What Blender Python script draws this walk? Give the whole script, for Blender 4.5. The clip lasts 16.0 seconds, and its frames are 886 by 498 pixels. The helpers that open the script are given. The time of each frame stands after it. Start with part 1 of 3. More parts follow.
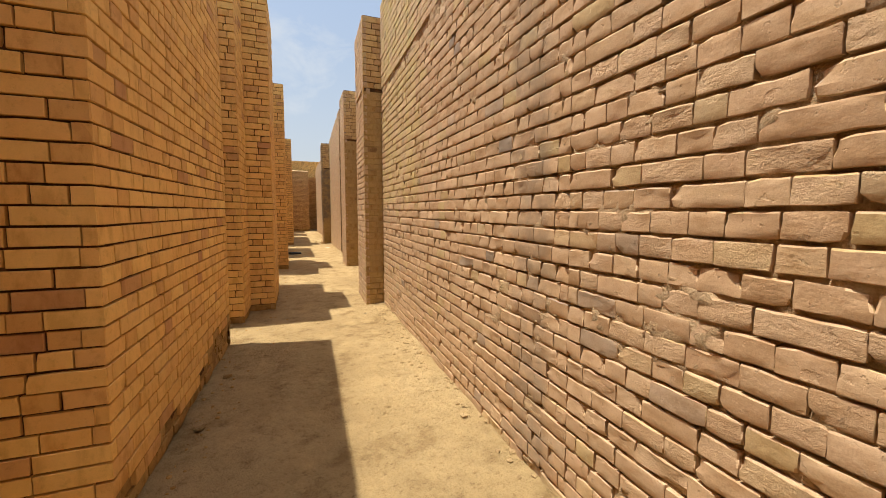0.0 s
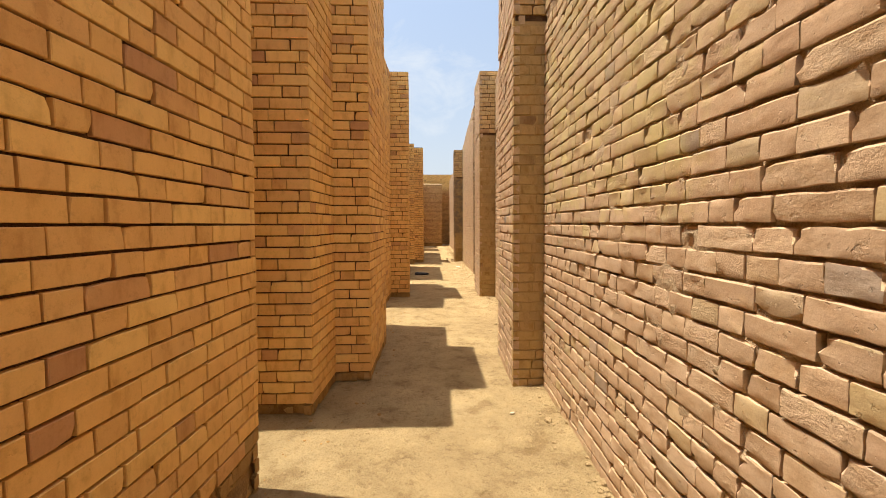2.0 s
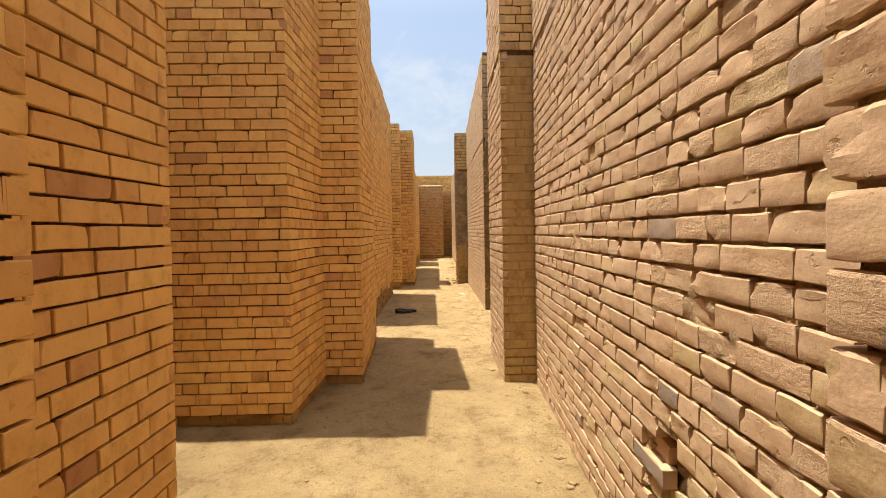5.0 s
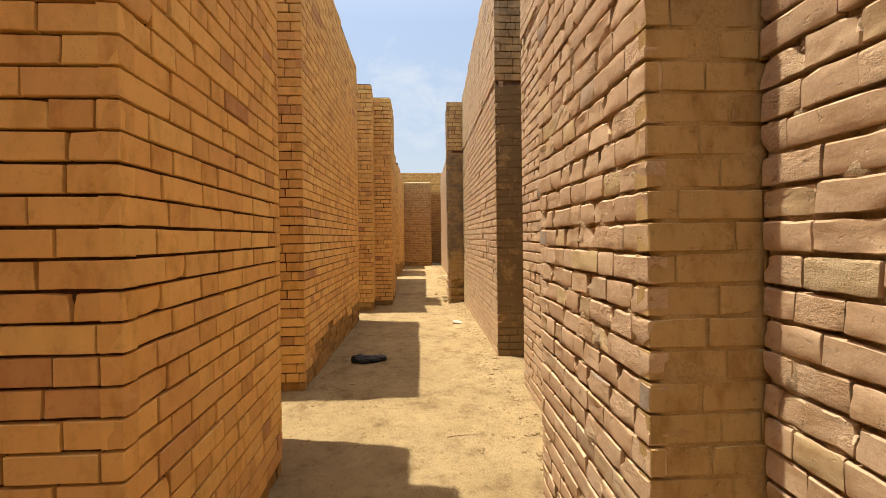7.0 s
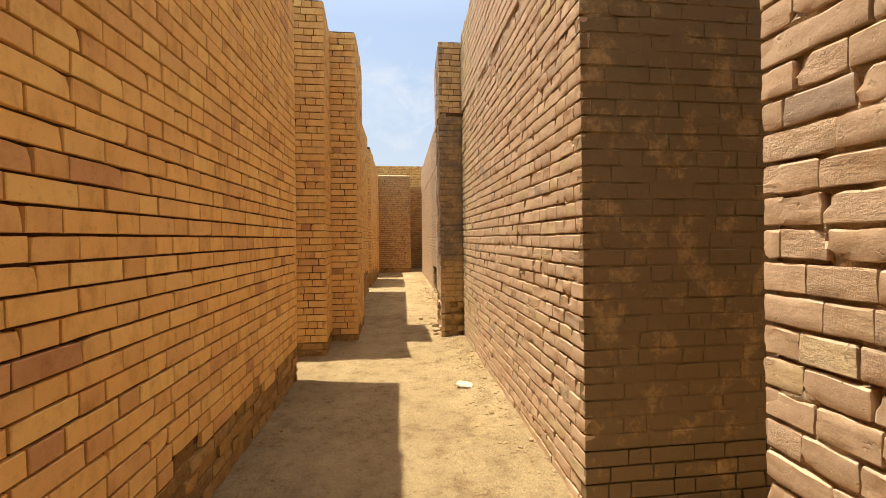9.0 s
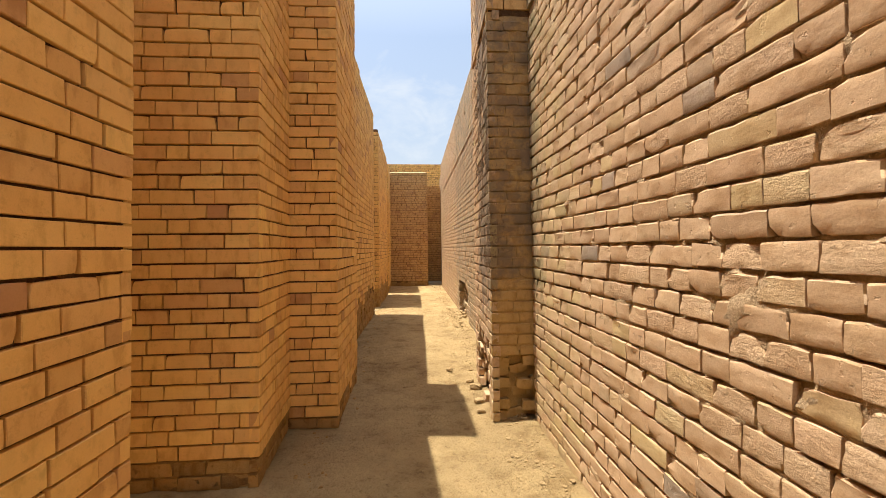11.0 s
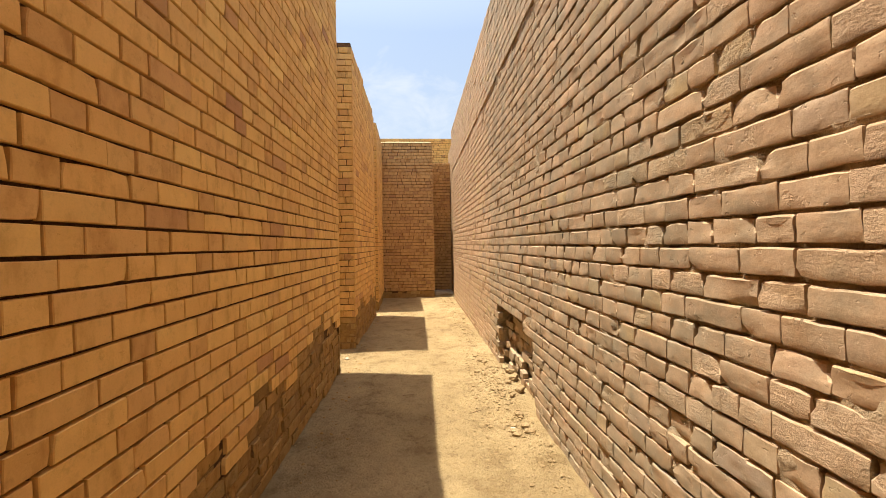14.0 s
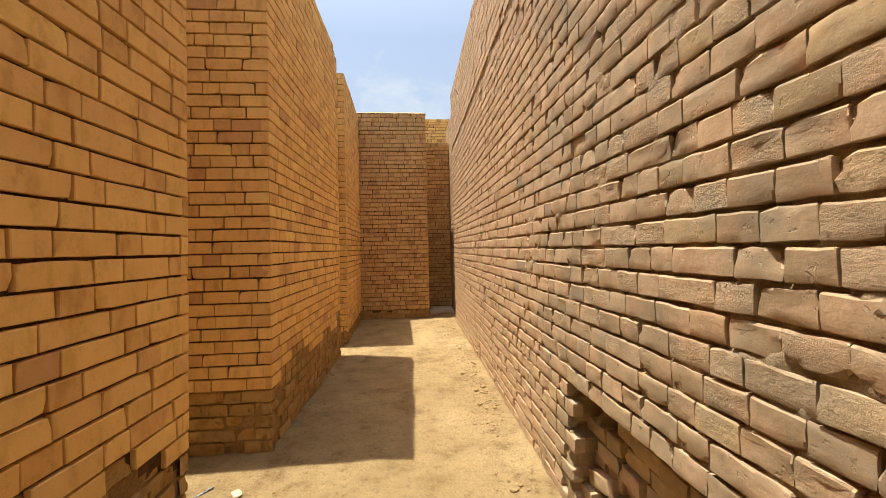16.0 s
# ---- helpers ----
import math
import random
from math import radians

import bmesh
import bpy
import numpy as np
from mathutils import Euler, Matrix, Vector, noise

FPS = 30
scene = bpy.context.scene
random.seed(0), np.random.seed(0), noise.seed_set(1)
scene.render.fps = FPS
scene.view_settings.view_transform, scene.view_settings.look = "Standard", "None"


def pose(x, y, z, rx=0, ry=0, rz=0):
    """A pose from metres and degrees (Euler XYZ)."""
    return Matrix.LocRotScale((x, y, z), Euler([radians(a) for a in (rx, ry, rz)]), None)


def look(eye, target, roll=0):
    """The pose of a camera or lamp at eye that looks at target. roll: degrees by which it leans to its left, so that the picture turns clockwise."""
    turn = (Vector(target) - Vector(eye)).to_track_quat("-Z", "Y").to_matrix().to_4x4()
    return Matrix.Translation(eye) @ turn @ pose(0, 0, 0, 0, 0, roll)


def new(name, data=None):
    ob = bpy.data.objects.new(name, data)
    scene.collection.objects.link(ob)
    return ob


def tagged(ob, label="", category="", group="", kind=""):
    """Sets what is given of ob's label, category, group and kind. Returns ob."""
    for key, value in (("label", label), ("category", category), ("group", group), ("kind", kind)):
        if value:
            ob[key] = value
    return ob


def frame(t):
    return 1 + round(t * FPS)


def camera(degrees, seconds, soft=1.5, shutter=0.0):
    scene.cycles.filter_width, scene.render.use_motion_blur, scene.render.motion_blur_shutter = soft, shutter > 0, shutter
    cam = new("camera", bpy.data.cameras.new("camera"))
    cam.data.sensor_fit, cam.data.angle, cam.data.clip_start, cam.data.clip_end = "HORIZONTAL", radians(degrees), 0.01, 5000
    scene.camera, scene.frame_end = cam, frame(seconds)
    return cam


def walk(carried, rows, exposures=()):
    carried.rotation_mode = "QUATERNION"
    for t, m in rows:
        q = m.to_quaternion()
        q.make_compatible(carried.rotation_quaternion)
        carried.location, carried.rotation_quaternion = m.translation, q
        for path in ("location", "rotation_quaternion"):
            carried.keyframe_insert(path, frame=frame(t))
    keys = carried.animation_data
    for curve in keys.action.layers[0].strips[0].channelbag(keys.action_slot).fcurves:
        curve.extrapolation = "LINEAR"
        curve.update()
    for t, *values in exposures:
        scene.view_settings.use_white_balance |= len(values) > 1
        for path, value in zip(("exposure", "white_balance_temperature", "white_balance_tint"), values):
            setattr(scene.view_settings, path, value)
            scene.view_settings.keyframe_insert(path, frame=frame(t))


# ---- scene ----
PATH = [
    (0, (0.554, 0.536, 1.457), (1.276, 2.396, 1.322), -0.2),
    (0.5, (0.694, 1.103, 1.468), (1.15, 3.047, 1.35), -0.0),
    (1, (0.746, 1.765, 1.47), (1.018, 3.743, 1.368), -0.1),
    (1.5, (0.83, 2.373, 1.499), (0.974, 4.365, 1.406), -0.3),
    (2, (0.863, 3.062, 1.544), (0.937, 5.059, 1.478), -0.2),
    (2.5, (0.922, 3.708, 1.555), (0.973, 5.706, 1.51), -0.4),
    (3, (0.968, 4.36, 1.575), (1.019, 6.359, 1.542), -0.6),
    (3.5, (0.982, 4.961, 1.598), (1.034, 6.961, 1.569), -0.7),
    (4, (1.057, 5.59, 1.644), (1.097, 7.589, 1.61), -0.9),
    (6.5, (1.284, 9.16, 1.721), (1.377, 11.157, 1.716), -0.8),
    (7, (1.28, 9.811, 1.71), (1.391, 11.808, 1.709), -0.7),
    (7.5, (1.3, 10.481, 1.727), (1.422, 12.477, 1.724), -0.9),
    (8, (1.306, 11.102, 1.748), (1.451, 13.096, 1.739), -0.9),
    (8.5, (1.232, 11.785, 1.804), (1.468, 13.771, 1.799), -0.7),
    (11, (1.246, 15.079, 1.808), (1.399, 17.072, 1.863), -0.8),
    (11.5, (1.225, 15.709, 1.812), (1.369, 17.704, 1.858), -0.9),
    (12, (1.207, 16.363, 1.828), (1.349, 18.358, 1.874), -0.8),
    (12.5, (1.208, 16.956, 1.849), (1.348, 18.951, 1.894), -1.0),
    (13, (1.238, 17.611, 1.884), (1.379, 19.606, 1.922), -1.1),
    (13.5, (1.252, 18.287, 1.923), (1.392, 20.281, 1.962), -1.1),
    (14, (1.28, 18.921, 1.952), (1.423, 20.916, 1.989), -1.1),
    (14.5, (1.252, 19.574, 1.962), (1.406, 21.568, 2.002), -1.1),
    (15, (1.306, 20.217, 1.982), (1.469, 22.21, 2.027), -1.1),
    (15.5, (1.355, 20.862, 1.999), (1.521, 22.855, 2.049), -1.2),
    (16, (1.439, 21.48, 2.02), (1.603, 23.473, 2.075), -1.4),
]
cam = camera(97.0, 16.0, soft=0.6)
walk(cam, [(t, look(eye, target, roll)) for t, eye, target, roll in PATH], [(0, 0.56), (1, 0.72), (2, 0.78), (2.5, 0.74), (3, 0.7), (3.5, 0.74), (4, 0.8), (6.5, 0.73), (8, 0.69), (8.5, 0.77), (11, 0.83), (12.5, 1.04), (13, 1.04), (14, 0.88), (15, 0.82), (16, 0.76)])

# ---------------------------------------------------------------- light
SUN_FROM = Vector((-1.04, 0.22, 4.4)).normalized()
elev = math.asin(SUN_FROM.z)
azim = math.atan2(SUN_FROM.x, SUN_FROM.y)

world = bpy.data.worlds.new("sky")
scene.world = world
world.use_nodes = True
nt = world.node_tree
sky = nt.nodes.new("ShaderNodeTexSky")
sky.sky_type, sky.sun_disc = "NISHITA", False
sky.sun_elevation, sky.sun_rotation = elev, azim
sky.air_density, sky.dust_density, sky.ozone_density = 1.2, 3.5, 1.5
back = nt.nodes["Background"]
back.inputs[1].default_value = 0.15
tc = nt.nodes.new("ShaderNodeTexCoord")
mp = nt.nodes.new("ShaderNodeMapping")
mp.inputs["Scale"].default_value = (2.2, 2.2, 4.0)
mp.inputs["Location"].default_value = (0.35, 0.1, 0.55)
cl = nt.nodes.new("ShaderNodeTexNoise")
cl.inputs["Scale"].default_value, cl.inputs["Detail"].default_value, cl.inputs["Roughness"].default_value = 3.2, 8, 0.6
cl.inputs["Distortion"].default_value = 0.5
cr = nt.nodes.new("ShaderNodeValToRGB")
cr.color_ramp.elements[0].position, cr.color_ramp.elements[1].position = 0.58, 0.86
cr.color_ramp.elements[0].color = (0.0, 0.0, 0.0, 1)
cr.color_ramp.elements[1].color = (0.75, 0.75, 0.75, 1)
# haze: paler towards the horizon
sx = nt.nodes.new("ShaderNodeSeparateXYZ")
hz = nt.nodes.new("ShaderNodeMapRange")
hz.inputs["From Min"].default_value, hz.inputs["From Max"].default_value = 0.0, 0.75
hz.inputs["To Min"].default_value, hz.inputs["To Max"].default_value = 0.85, 0.25
mixc = nt.nodes.new("ShaderNodeMix")
mixc.data_type = "RGBA"
glow = nt.nodes.new("ShaderNodeValToRGB")
glow.color_ramp.elements[0].position, glow.color_ramp.elements[0].color = 0.0, (0.42, 0.43, 0.44, 1)
glow.color_ramp.elements[1].position, glow.color_ramp.elements[1].color = 0.97, (1.25, 1.22, 1.16, 1)
e = glow.color_ramp.elements.new(0.5)
e.color = (0.285, 0.335, 0.385, 1)
gain = nt.nodes.new("ShaderNodeMix")
gain.data_type, gain.blend_type = "RGBA", "MULTIPLY"
gain.inputs[0].default_value = 1.0
gain.inputs[7].default_value = (7.2, 7.2, 7.2, 1)
nt.links.new(glow.outputs[0], gain.inputs[6])
nt.links.new(gain.outputs[2], mixc.inputs[7])
nt.links.new(tc.outputs["Generated"], mp.inputs[0])
nt.links.new(mp.outputs[0], cl.inputs["Vector"])
# one thin cloud low over the passage's end
near_dot = nt.nodes.new("ShaderNodeVectorMath")
near_dot.operation = "DOT_PRODUCT"
near_dot.inputs[1].default_value = (0.0, 0.934, 0.358)
spot = nt.nodes.new("ShaderNodeMapRange")
spot.inputs["From Min"].default_value, spot.inputs["From Max"].default_value = 0.975, 1.0
spot.inputs["To Min"].default_value, spot.inputs["To Max"].default_value = -0.26, 0.15
cover = nt.nodes.new("ShaderNodeMath")
nt.links.new(tc.outputs["Generated"], near_dot.inputs[0])
nt.links.new(near_dot.outputs["Value"], spot.inputs[0])
nt.links.new(spot.outputs[0], cover.inputs[0])
nt.links.new(cl.outputs[0], cover.inputs[1])
nt.links.new(cover.outputs[0], cr.inputs[0])
nt.links.new(tc.outputs["Generated"], sx.inputs[0])
nt.links.new(sx.outputs[2], hz.inputs[0])
nt.links.new(sx.outputs[2], glow.inputs[0])
nt.links.new(hz.outputs[0], mixc.inputs[0])
nt.links.new(sky.outputs[0], mixc.inputs[6])
veil = nt.nodes.new("ShaderNodeMix")
veil.data_type = "RGBA"
veil.inputs[7].default_value = (3.5, 3.66, 3.8, 1)
nt.links.new(cr.outputs[0], veil.inputs[0])
nt.links.new(mixc.outputs[2], veil.inputs[6])
nt.links.new(veil.outputs[2], back.inputs[0])

sun = new("sun", bpy.data.lights.new("sun", "SUN"))
sun.data.energy, sun.data.angle, sun.data.color = 5.0, radians(0.53), (1, 0.91, 0.77)
sun.matrix_basis = look(SUN_FROM * 30, (0, 0, 0))

# ---------------------------------------------------------------- materials
def material(name, rough=0.9):
    m = bpy.data.materials.new(name)
    m.use_nodes = True
    b = m.node_tree.nodes["Principled BSDF"]
    b.inputs["Roughness"].default_value = rough
    b.inputs["Specular IOR Level"].default_value = 0.25
    return m, m.node_tree, b


def noise_node(t, vec, scale, detail=4, rough=0.6):
    n = t.nodes.new("ShaderNodeTexNoise")
    n.inputs["Scale"].default_value, n.inputs["Detail"].default_value, n.inputs["Roughness"].default_value = scale, detail, rough
    if vec:
        t.links.new(vec, n.inputs["Vector"])
    return n.outputs[0]


def ramp(t, fac, stops):
    r = t.nodes.new("ShaderNodeValToRGB")
    while len(r.color_ramp.elements) < len(stops):
        r.color_ramp.elements.new(0.5)
    for e, (p, c) in zip(r.color_ramp.elements, stops):
        e.position, e.color = p, (*c, 1) if len(c) == 3 else c
    t.links.new(fac, r.inputs[0])
    return r.outputs[0]


def mixed(t, fac, a, b, blend="MIX"):
    m = t.nodes.new("ShaderNodeMix")
    m.data_type, m.blend_type = "RGBA", blend
    for s, v in ((0, fac), (6, a), (7, b)):
        if isinstance(v, (int, float)):
            m.inputs[s].default_value = v
        elif isinstance(v, tuple):
            m.inputs[s].default_value = (*v, 1)
        else:
            t.links.new(v, m.inputs[s])
    return m.outputs[2]


def calc(t, op, a, b=0.0, c=0.0, clamp=False):
    m = t.nodes.new("ShaderNodeMath")
    m.operation, m.use_clamp = op, clamp
    for s, v in enumerate((a, b, c)):
        if isinstance(v, (int, float)):
            m.inputs[s].default_value = v
        else:
            t.links.new(v, m.inputs[s])
    return m.outputs[0]


def bump(t, height, strength, dist, normal=None):
    b = t.nodes.new("ShaderNodeBump")
    b.inputs["Strength"].default_value, b.inputs["Distance"].default_value = strength, dist
    t.links.new(height, b.inputs["Height"])
    if normal:
        t.links.new(normal, b.inputs["Normal"])
    return b.outputs[0]


def place(t):
    g = t.nodes.new("ShaderNodeNewGeometry")
    return g.outputs["Position"], g.outputs["Random Per Island"]


def piece_random(t):
    """One number a brick, whether it is an object of its own or an island of a joined mesh."""
    o = t.nodes.new("ShaderNodeObjectInfo")
    pos, isl = place(t)
    return pos, calc(t, "FRACT", calc(t, "ADD", calc(t, "MULTIPLY", isl, 7.31), calc(t, "MULTIPLY", o.outputs["Random"], 5.77)))


def fall(t, pos, axis, centre, half, soft):
    """1 within half of centre along an axis of the place, falling to 0 over soft."""
    s = t.nodes.new("ShaderNodeSeparateXYZ")
    t.links.new(pos, s.inputs[0])
    d = calc(t, "ABSOLUTE", calc(t, "SUBTRACT", s.outputs[axis], centre))
    return calc(t, "DIVIDE", calc(t, "SUBTRACT", half + soft, d), soft, clamp=True)


def stained_and_shaded(t, pos, base, stains_and_shade):
    """Patchy stains and painted shade round a place along the passage, from a height upwards where one is given."""
    for cy, half, soft, colour, amount, low, rise in stains_and_shade:
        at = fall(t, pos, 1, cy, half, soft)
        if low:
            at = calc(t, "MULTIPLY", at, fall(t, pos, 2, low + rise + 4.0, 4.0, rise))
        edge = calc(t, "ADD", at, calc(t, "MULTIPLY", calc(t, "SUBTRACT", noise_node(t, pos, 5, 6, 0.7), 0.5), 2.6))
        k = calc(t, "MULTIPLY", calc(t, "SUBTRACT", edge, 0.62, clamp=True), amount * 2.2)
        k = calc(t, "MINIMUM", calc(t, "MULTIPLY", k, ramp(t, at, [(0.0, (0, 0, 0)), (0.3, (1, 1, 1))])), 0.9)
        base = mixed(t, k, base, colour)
    return base


def brick_material(name, stops, tint, grain, relief, stains_and_shade=(), blotch=(0.70, 0.62, 0.50), streak=(5, 5, 2.2), flaked=0.0, spots=0.6, smears=0.9):
    m, t, b = material(name, 0.92)
    pos, r = piece_random(t)
    base = ramp(t, r, stops)
    broad = noise_node(t, pos, 1.3, 3)
    base = mixed(t, ramp(t, broad, [(0.35, (0, 0, 0)), (0.7, (0.5, 0.5, 0.5))]), base, tint)
    # smears and burnt spots, each brick with its own
    mp2 = t.nodes.new("ShaderNodeMapping")
    mp2.inputs["Scale"].default_value = streak
    t.links.new(pos, mp2.inputs[0])
    sh = t.nodes.new("ShaderNodeVectorMath")
    sh.operation = "ADD"
    t.links.new(mp2.outputs[0], sh.inputs[0])
    t.links.new(calc(t, "MULTIPLY", r, 7.0), sh.inputs[1])
    smear = noise_node(t, sh.outputs[0], 2.6, 5, 0.6)
    base = mixed(t, smears, base, ramp(t, smear, [(0.34, blotch), (0.48, (0.96, 0.95, 0.92)), (0.58, (1, 1, 1)), (0.74, (1.10, 1.12, 1.04))]), "MULTIPLY")
    mid = noise_node(t, pos, 24, 6, 0.7)
    base = mixed(t, spots, base, ramp(t, mid, [(0.3, (0.60, 0.55, 0.48)), (0.45, (1, 1, 1))]), "MULTIPLY")
    fine = noise_node(t, pos, 190, 3, 0.7)
    base = mixed(t, grain, base, ramp(t, fine, [(0.32, (0.6, 0.55, 0.5)), (0.55, (1, 1, 1))]), "MULTIPLY")
    base = stained_and_shaded(t, pos, base, stains_and_shade)
    t.links.new(base, b.inputs["Base Color"])
    # dents, tool marks along the courses, pits and grain
    n = bump(t, noise_node(t, pos, 11, 3, 0.6), relief * 0.4, 0.02)
    mp3 = t.nodes.new("ShaderNodeMapping")
    mp3.inputs["Scale"].default_value = (1, 1, 1.6)
    t.links.new(pos, mp3.inputs[0])
    n = bump(t, noise_node(t, mp3.outputs[0], 26, 6, 0.68), relief * 0.55, 0.008, n)
    pits = ramp(t, noise_node(t, pos, 30, 6, 0.65), [(0.33, (0, 0, 0)), (0.38, (1, 1, 1))])
    n = bump(t, pits, relief * 1.6, 0.012, n)
    n = bump(t, ramp(t, noise_node(t, pos, 9, 7, 0.62), [(0.32, (0, 0, 0)), (0.37, (1, 1, 1))]), relief * 0.9, 0.012, n)
    # some pieces have lost their skin
    if flaked:
        rough = ramp(t, calc(t, "FRACT", calc(t, "MULTIPLY", r, 13.7)), [(0.48, (0, 0, 0)), (0.8, (1, 1, 1))])
        flakes = bump(t, noise_node(t, mp3.outputs[0], 32, 7, 0.72), 1.0, 0.026, n)
        mixn = t.nodes.new("ShaderNodeMix")
        mixn.data_type = "VECTOR"
        t.links.new(calc(t, "MULTIPLY", rough, flaked), mixn.inputs[0])
        t.links.new(n, mixn.inputs[4])
        t.links.new(flakes, mixn.inputs[5])
        n = mixn.outputs[1]
    n = bump(t, fine, relief * 0.35, 0.003, n)
    t.links.new(n, b.inputs["Normal"])
    return m


NEW_BRICK = brick_material("fired_yellow_brick", [
    (0.0, (0.758, 0.440, 0.140)), (0.3, (0.843, 0.532, 0.177)), (0.5, (0.779, 0.455, 0.150)), (0.68, (0.695, 0.407, 0.150)),
    (0.82, (0.863, 0.575, 0.192)), (0.955, (0.70, 0.40, 0.15)), (0.985, (0.54, 0.285, 0.125)), (1.0, (0.45, 0.225, 0.11))], (0.779, 0.466, 0.156), 0.15, 0.22, smears=0.6, spots=0.4)
HEADER_BRICK = brick_material("darker_fired_header", [
    (0.0, (0.69, 0.39, 0.127)), (0.35, (0.76, 0.46, 0.152)), (0.6, (0.65, 0.365, 0.128)), (0.85, (0.73, 0.43, 0.142)), (1.0, (0.50, 0.27, 0.115))],
    (0.68, 0.395, 0.135), 0.15, 0.22, smears=0.7, spots=0.4)
FAR_BRICK = brick_material("reddish_brown_brick", [
    (0.0, (0.557, 0.339, 0.143)), (0.4, (0.614, 0.387, 0.160)), (0.8, (0.518, 0.307, 0.132)), (1.0, (0.403, 0.223, 0.110))], (0.557, 0.345, 0.143), 0.3, 0.3)
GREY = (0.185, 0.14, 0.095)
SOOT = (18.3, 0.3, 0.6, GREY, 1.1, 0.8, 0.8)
GREYING = (21.9, 1.6, 1.6, (0.30, 0.25, 0.165), 0.55, 0, 0)
OLD_BRICK = brick_material("weathered_tan_brick", [
    (0.0, (0.531, 0.362, 0.218)), (0.3, (0.581, 0.406, 0.249)), (0.5, (0.522, 0.366, 0.230)), (0.68, (0.599, 0.430, 0.266)),
    (0.82, (0.549, 0.371, 0.230)), (0.92, (0.549, 0.422, 0.213)), (0.985, (0.455, 0.338, 0.235)), (1.0, (0.253, 0.220, 0.186))],
    (0.565, 0.397, 0.249), 0.35, 0.4,
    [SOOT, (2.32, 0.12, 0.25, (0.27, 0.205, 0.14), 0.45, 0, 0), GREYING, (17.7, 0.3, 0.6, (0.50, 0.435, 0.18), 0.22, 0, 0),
     (5.4, 0.8, 0.8, (0.56, 0.48, 0.17), 0.33, 1.2, 0.6)], blotch=(0.78, 0.72, 0.62), streak=(3, 3, 6), flaked=0.6, spots=0.35)
BASE_BRICK = brick_material("mud_stained_brick", [
    (0.0, (0.41, 0.24, 0.08)), (0.35, (0.52, 0.31, 0.105)), (0.65, (0.33, 0.195, 0.072)), (1.0, (0.54, 0.36, 0.14))],
    (0.38, 0.23, 0.085), 0.45, 0.7, flaked=0.8)
TOP_BRICK = brick_material("relaid_dull_yellow_brick", [
    (0.0, (0.60, 0.40, 0.175)), (0.5, (0.66, 0.45, 0.195)), (0.8, (0.53, 0.34, 0.16)), (1.0, (0.42, 0.26, 0.14))],
    # at y 14.37: dark dirt and the front's deep shade, put into the colour
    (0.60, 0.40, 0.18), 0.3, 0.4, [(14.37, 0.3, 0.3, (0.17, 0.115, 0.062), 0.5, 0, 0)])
PIER_BRICK = brick_material("smoothed_brown_brick", [
    (0.0, (0.43, 0.285, 0.115)), (0.5, (0.47, 0.315, 0.13)), (0.9, (0.44, 0.305, 0.12)), (1.0, (0.33, 0.21, 0.10))],
    # 18.1 is a stain; 14.37 paints dirt plus the shade of that front
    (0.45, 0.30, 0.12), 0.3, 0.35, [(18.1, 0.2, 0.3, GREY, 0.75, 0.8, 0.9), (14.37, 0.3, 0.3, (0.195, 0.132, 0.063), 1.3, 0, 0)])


def mortar_material(name, a, c, relief, stains_and_shade=()):
    m, t, b = material(name, 0.95)
    pos, _ = place(t)
    base = ramp(t, noise_node(t, pos, 9, 6, 0.7), [(0.3, a), (0.7, c)])
    base = mixed(t, 0.5, base, ramp(t, noise_node(t, pos, 120, 3), [(0.3, (0.5, 0.46, 0.42)), (0.6, (1, 1, 1))]), "MULTIPLY")
    base = stained_and_shaded(t, pos, base, stains_and_shade)
    t.links.new(base, b.inputs["Base Color"])
    t.links.new(bump(t, noise_node(t, pos, 110, 5, 0.75), relief, 0.012, bump(t, noise_node(t, pos, 36, 5, 0.7), relief, 0.02)), b.inputs["Normal"])
    return m


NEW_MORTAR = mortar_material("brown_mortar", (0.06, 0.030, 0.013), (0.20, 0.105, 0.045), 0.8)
OLD_MORTAR = mortar_material("sandy_mortar", (0.46, 0.325, 0.19), (0.64, 0.47, 0.285), 0.8, [GREYING])
# same two marks in the render: 14.37 holds painted shade besides dirt
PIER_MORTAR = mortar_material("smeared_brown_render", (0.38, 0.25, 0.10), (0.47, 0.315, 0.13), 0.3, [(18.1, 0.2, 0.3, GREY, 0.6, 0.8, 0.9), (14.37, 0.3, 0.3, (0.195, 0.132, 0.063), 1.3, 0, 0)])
MUD = mortar_material("dried_mud", (0.27, 0.155, 0.055), (0.44, 0.265, 0.10), 0.8)

GROUND, t, b = material("dusty_sand", 0.97)
pos, _ = place(t)
big = noise_node(t, pos, 0.9, 4)
base = ramp(t, big, [(0.3, (0.355, 0.252, 0.122)), (0.5, (0.43, 0.313, 0.152)), (0.72, (0.495, 0.37, 0.19))])
patch = noise_node(t, pos, 4.2, 6, 0.65)
base = mixed(t, 0.8, base, ramp(t, patch, [(0.33, (0.55, 0.49, 0.42)), (0.47, (0.90, 0.90, 0.90)), (0.62, (1.05, 1.05, 1.05))]), "MULTIPLY")
clod = noise_node(t, pos, 19, 6, 0.72)
base = mixed(t, 0.6, base, ramp(t, clod, [(0.34, (0.55, 0.49, 0.42)), (0.45, (1, 1, 1)), (0.66, (1.06, 1.06, 1.06))]), "MULTIPLY")
grit = noise_node(t, pos, 85, 5, 0.75)
base = mixed(t, 0.38, base, ramp(t, grit, [(0.30, (0.48, 0.43, 0.37)), (0.5, (1, 1, 1))]), "MULTIPLY")
t.links.new(base, b.inputs["Base Color"])
n = bump(t, noise_node(t, pos, 9, 8, 0.75), 0.9, 0.07)
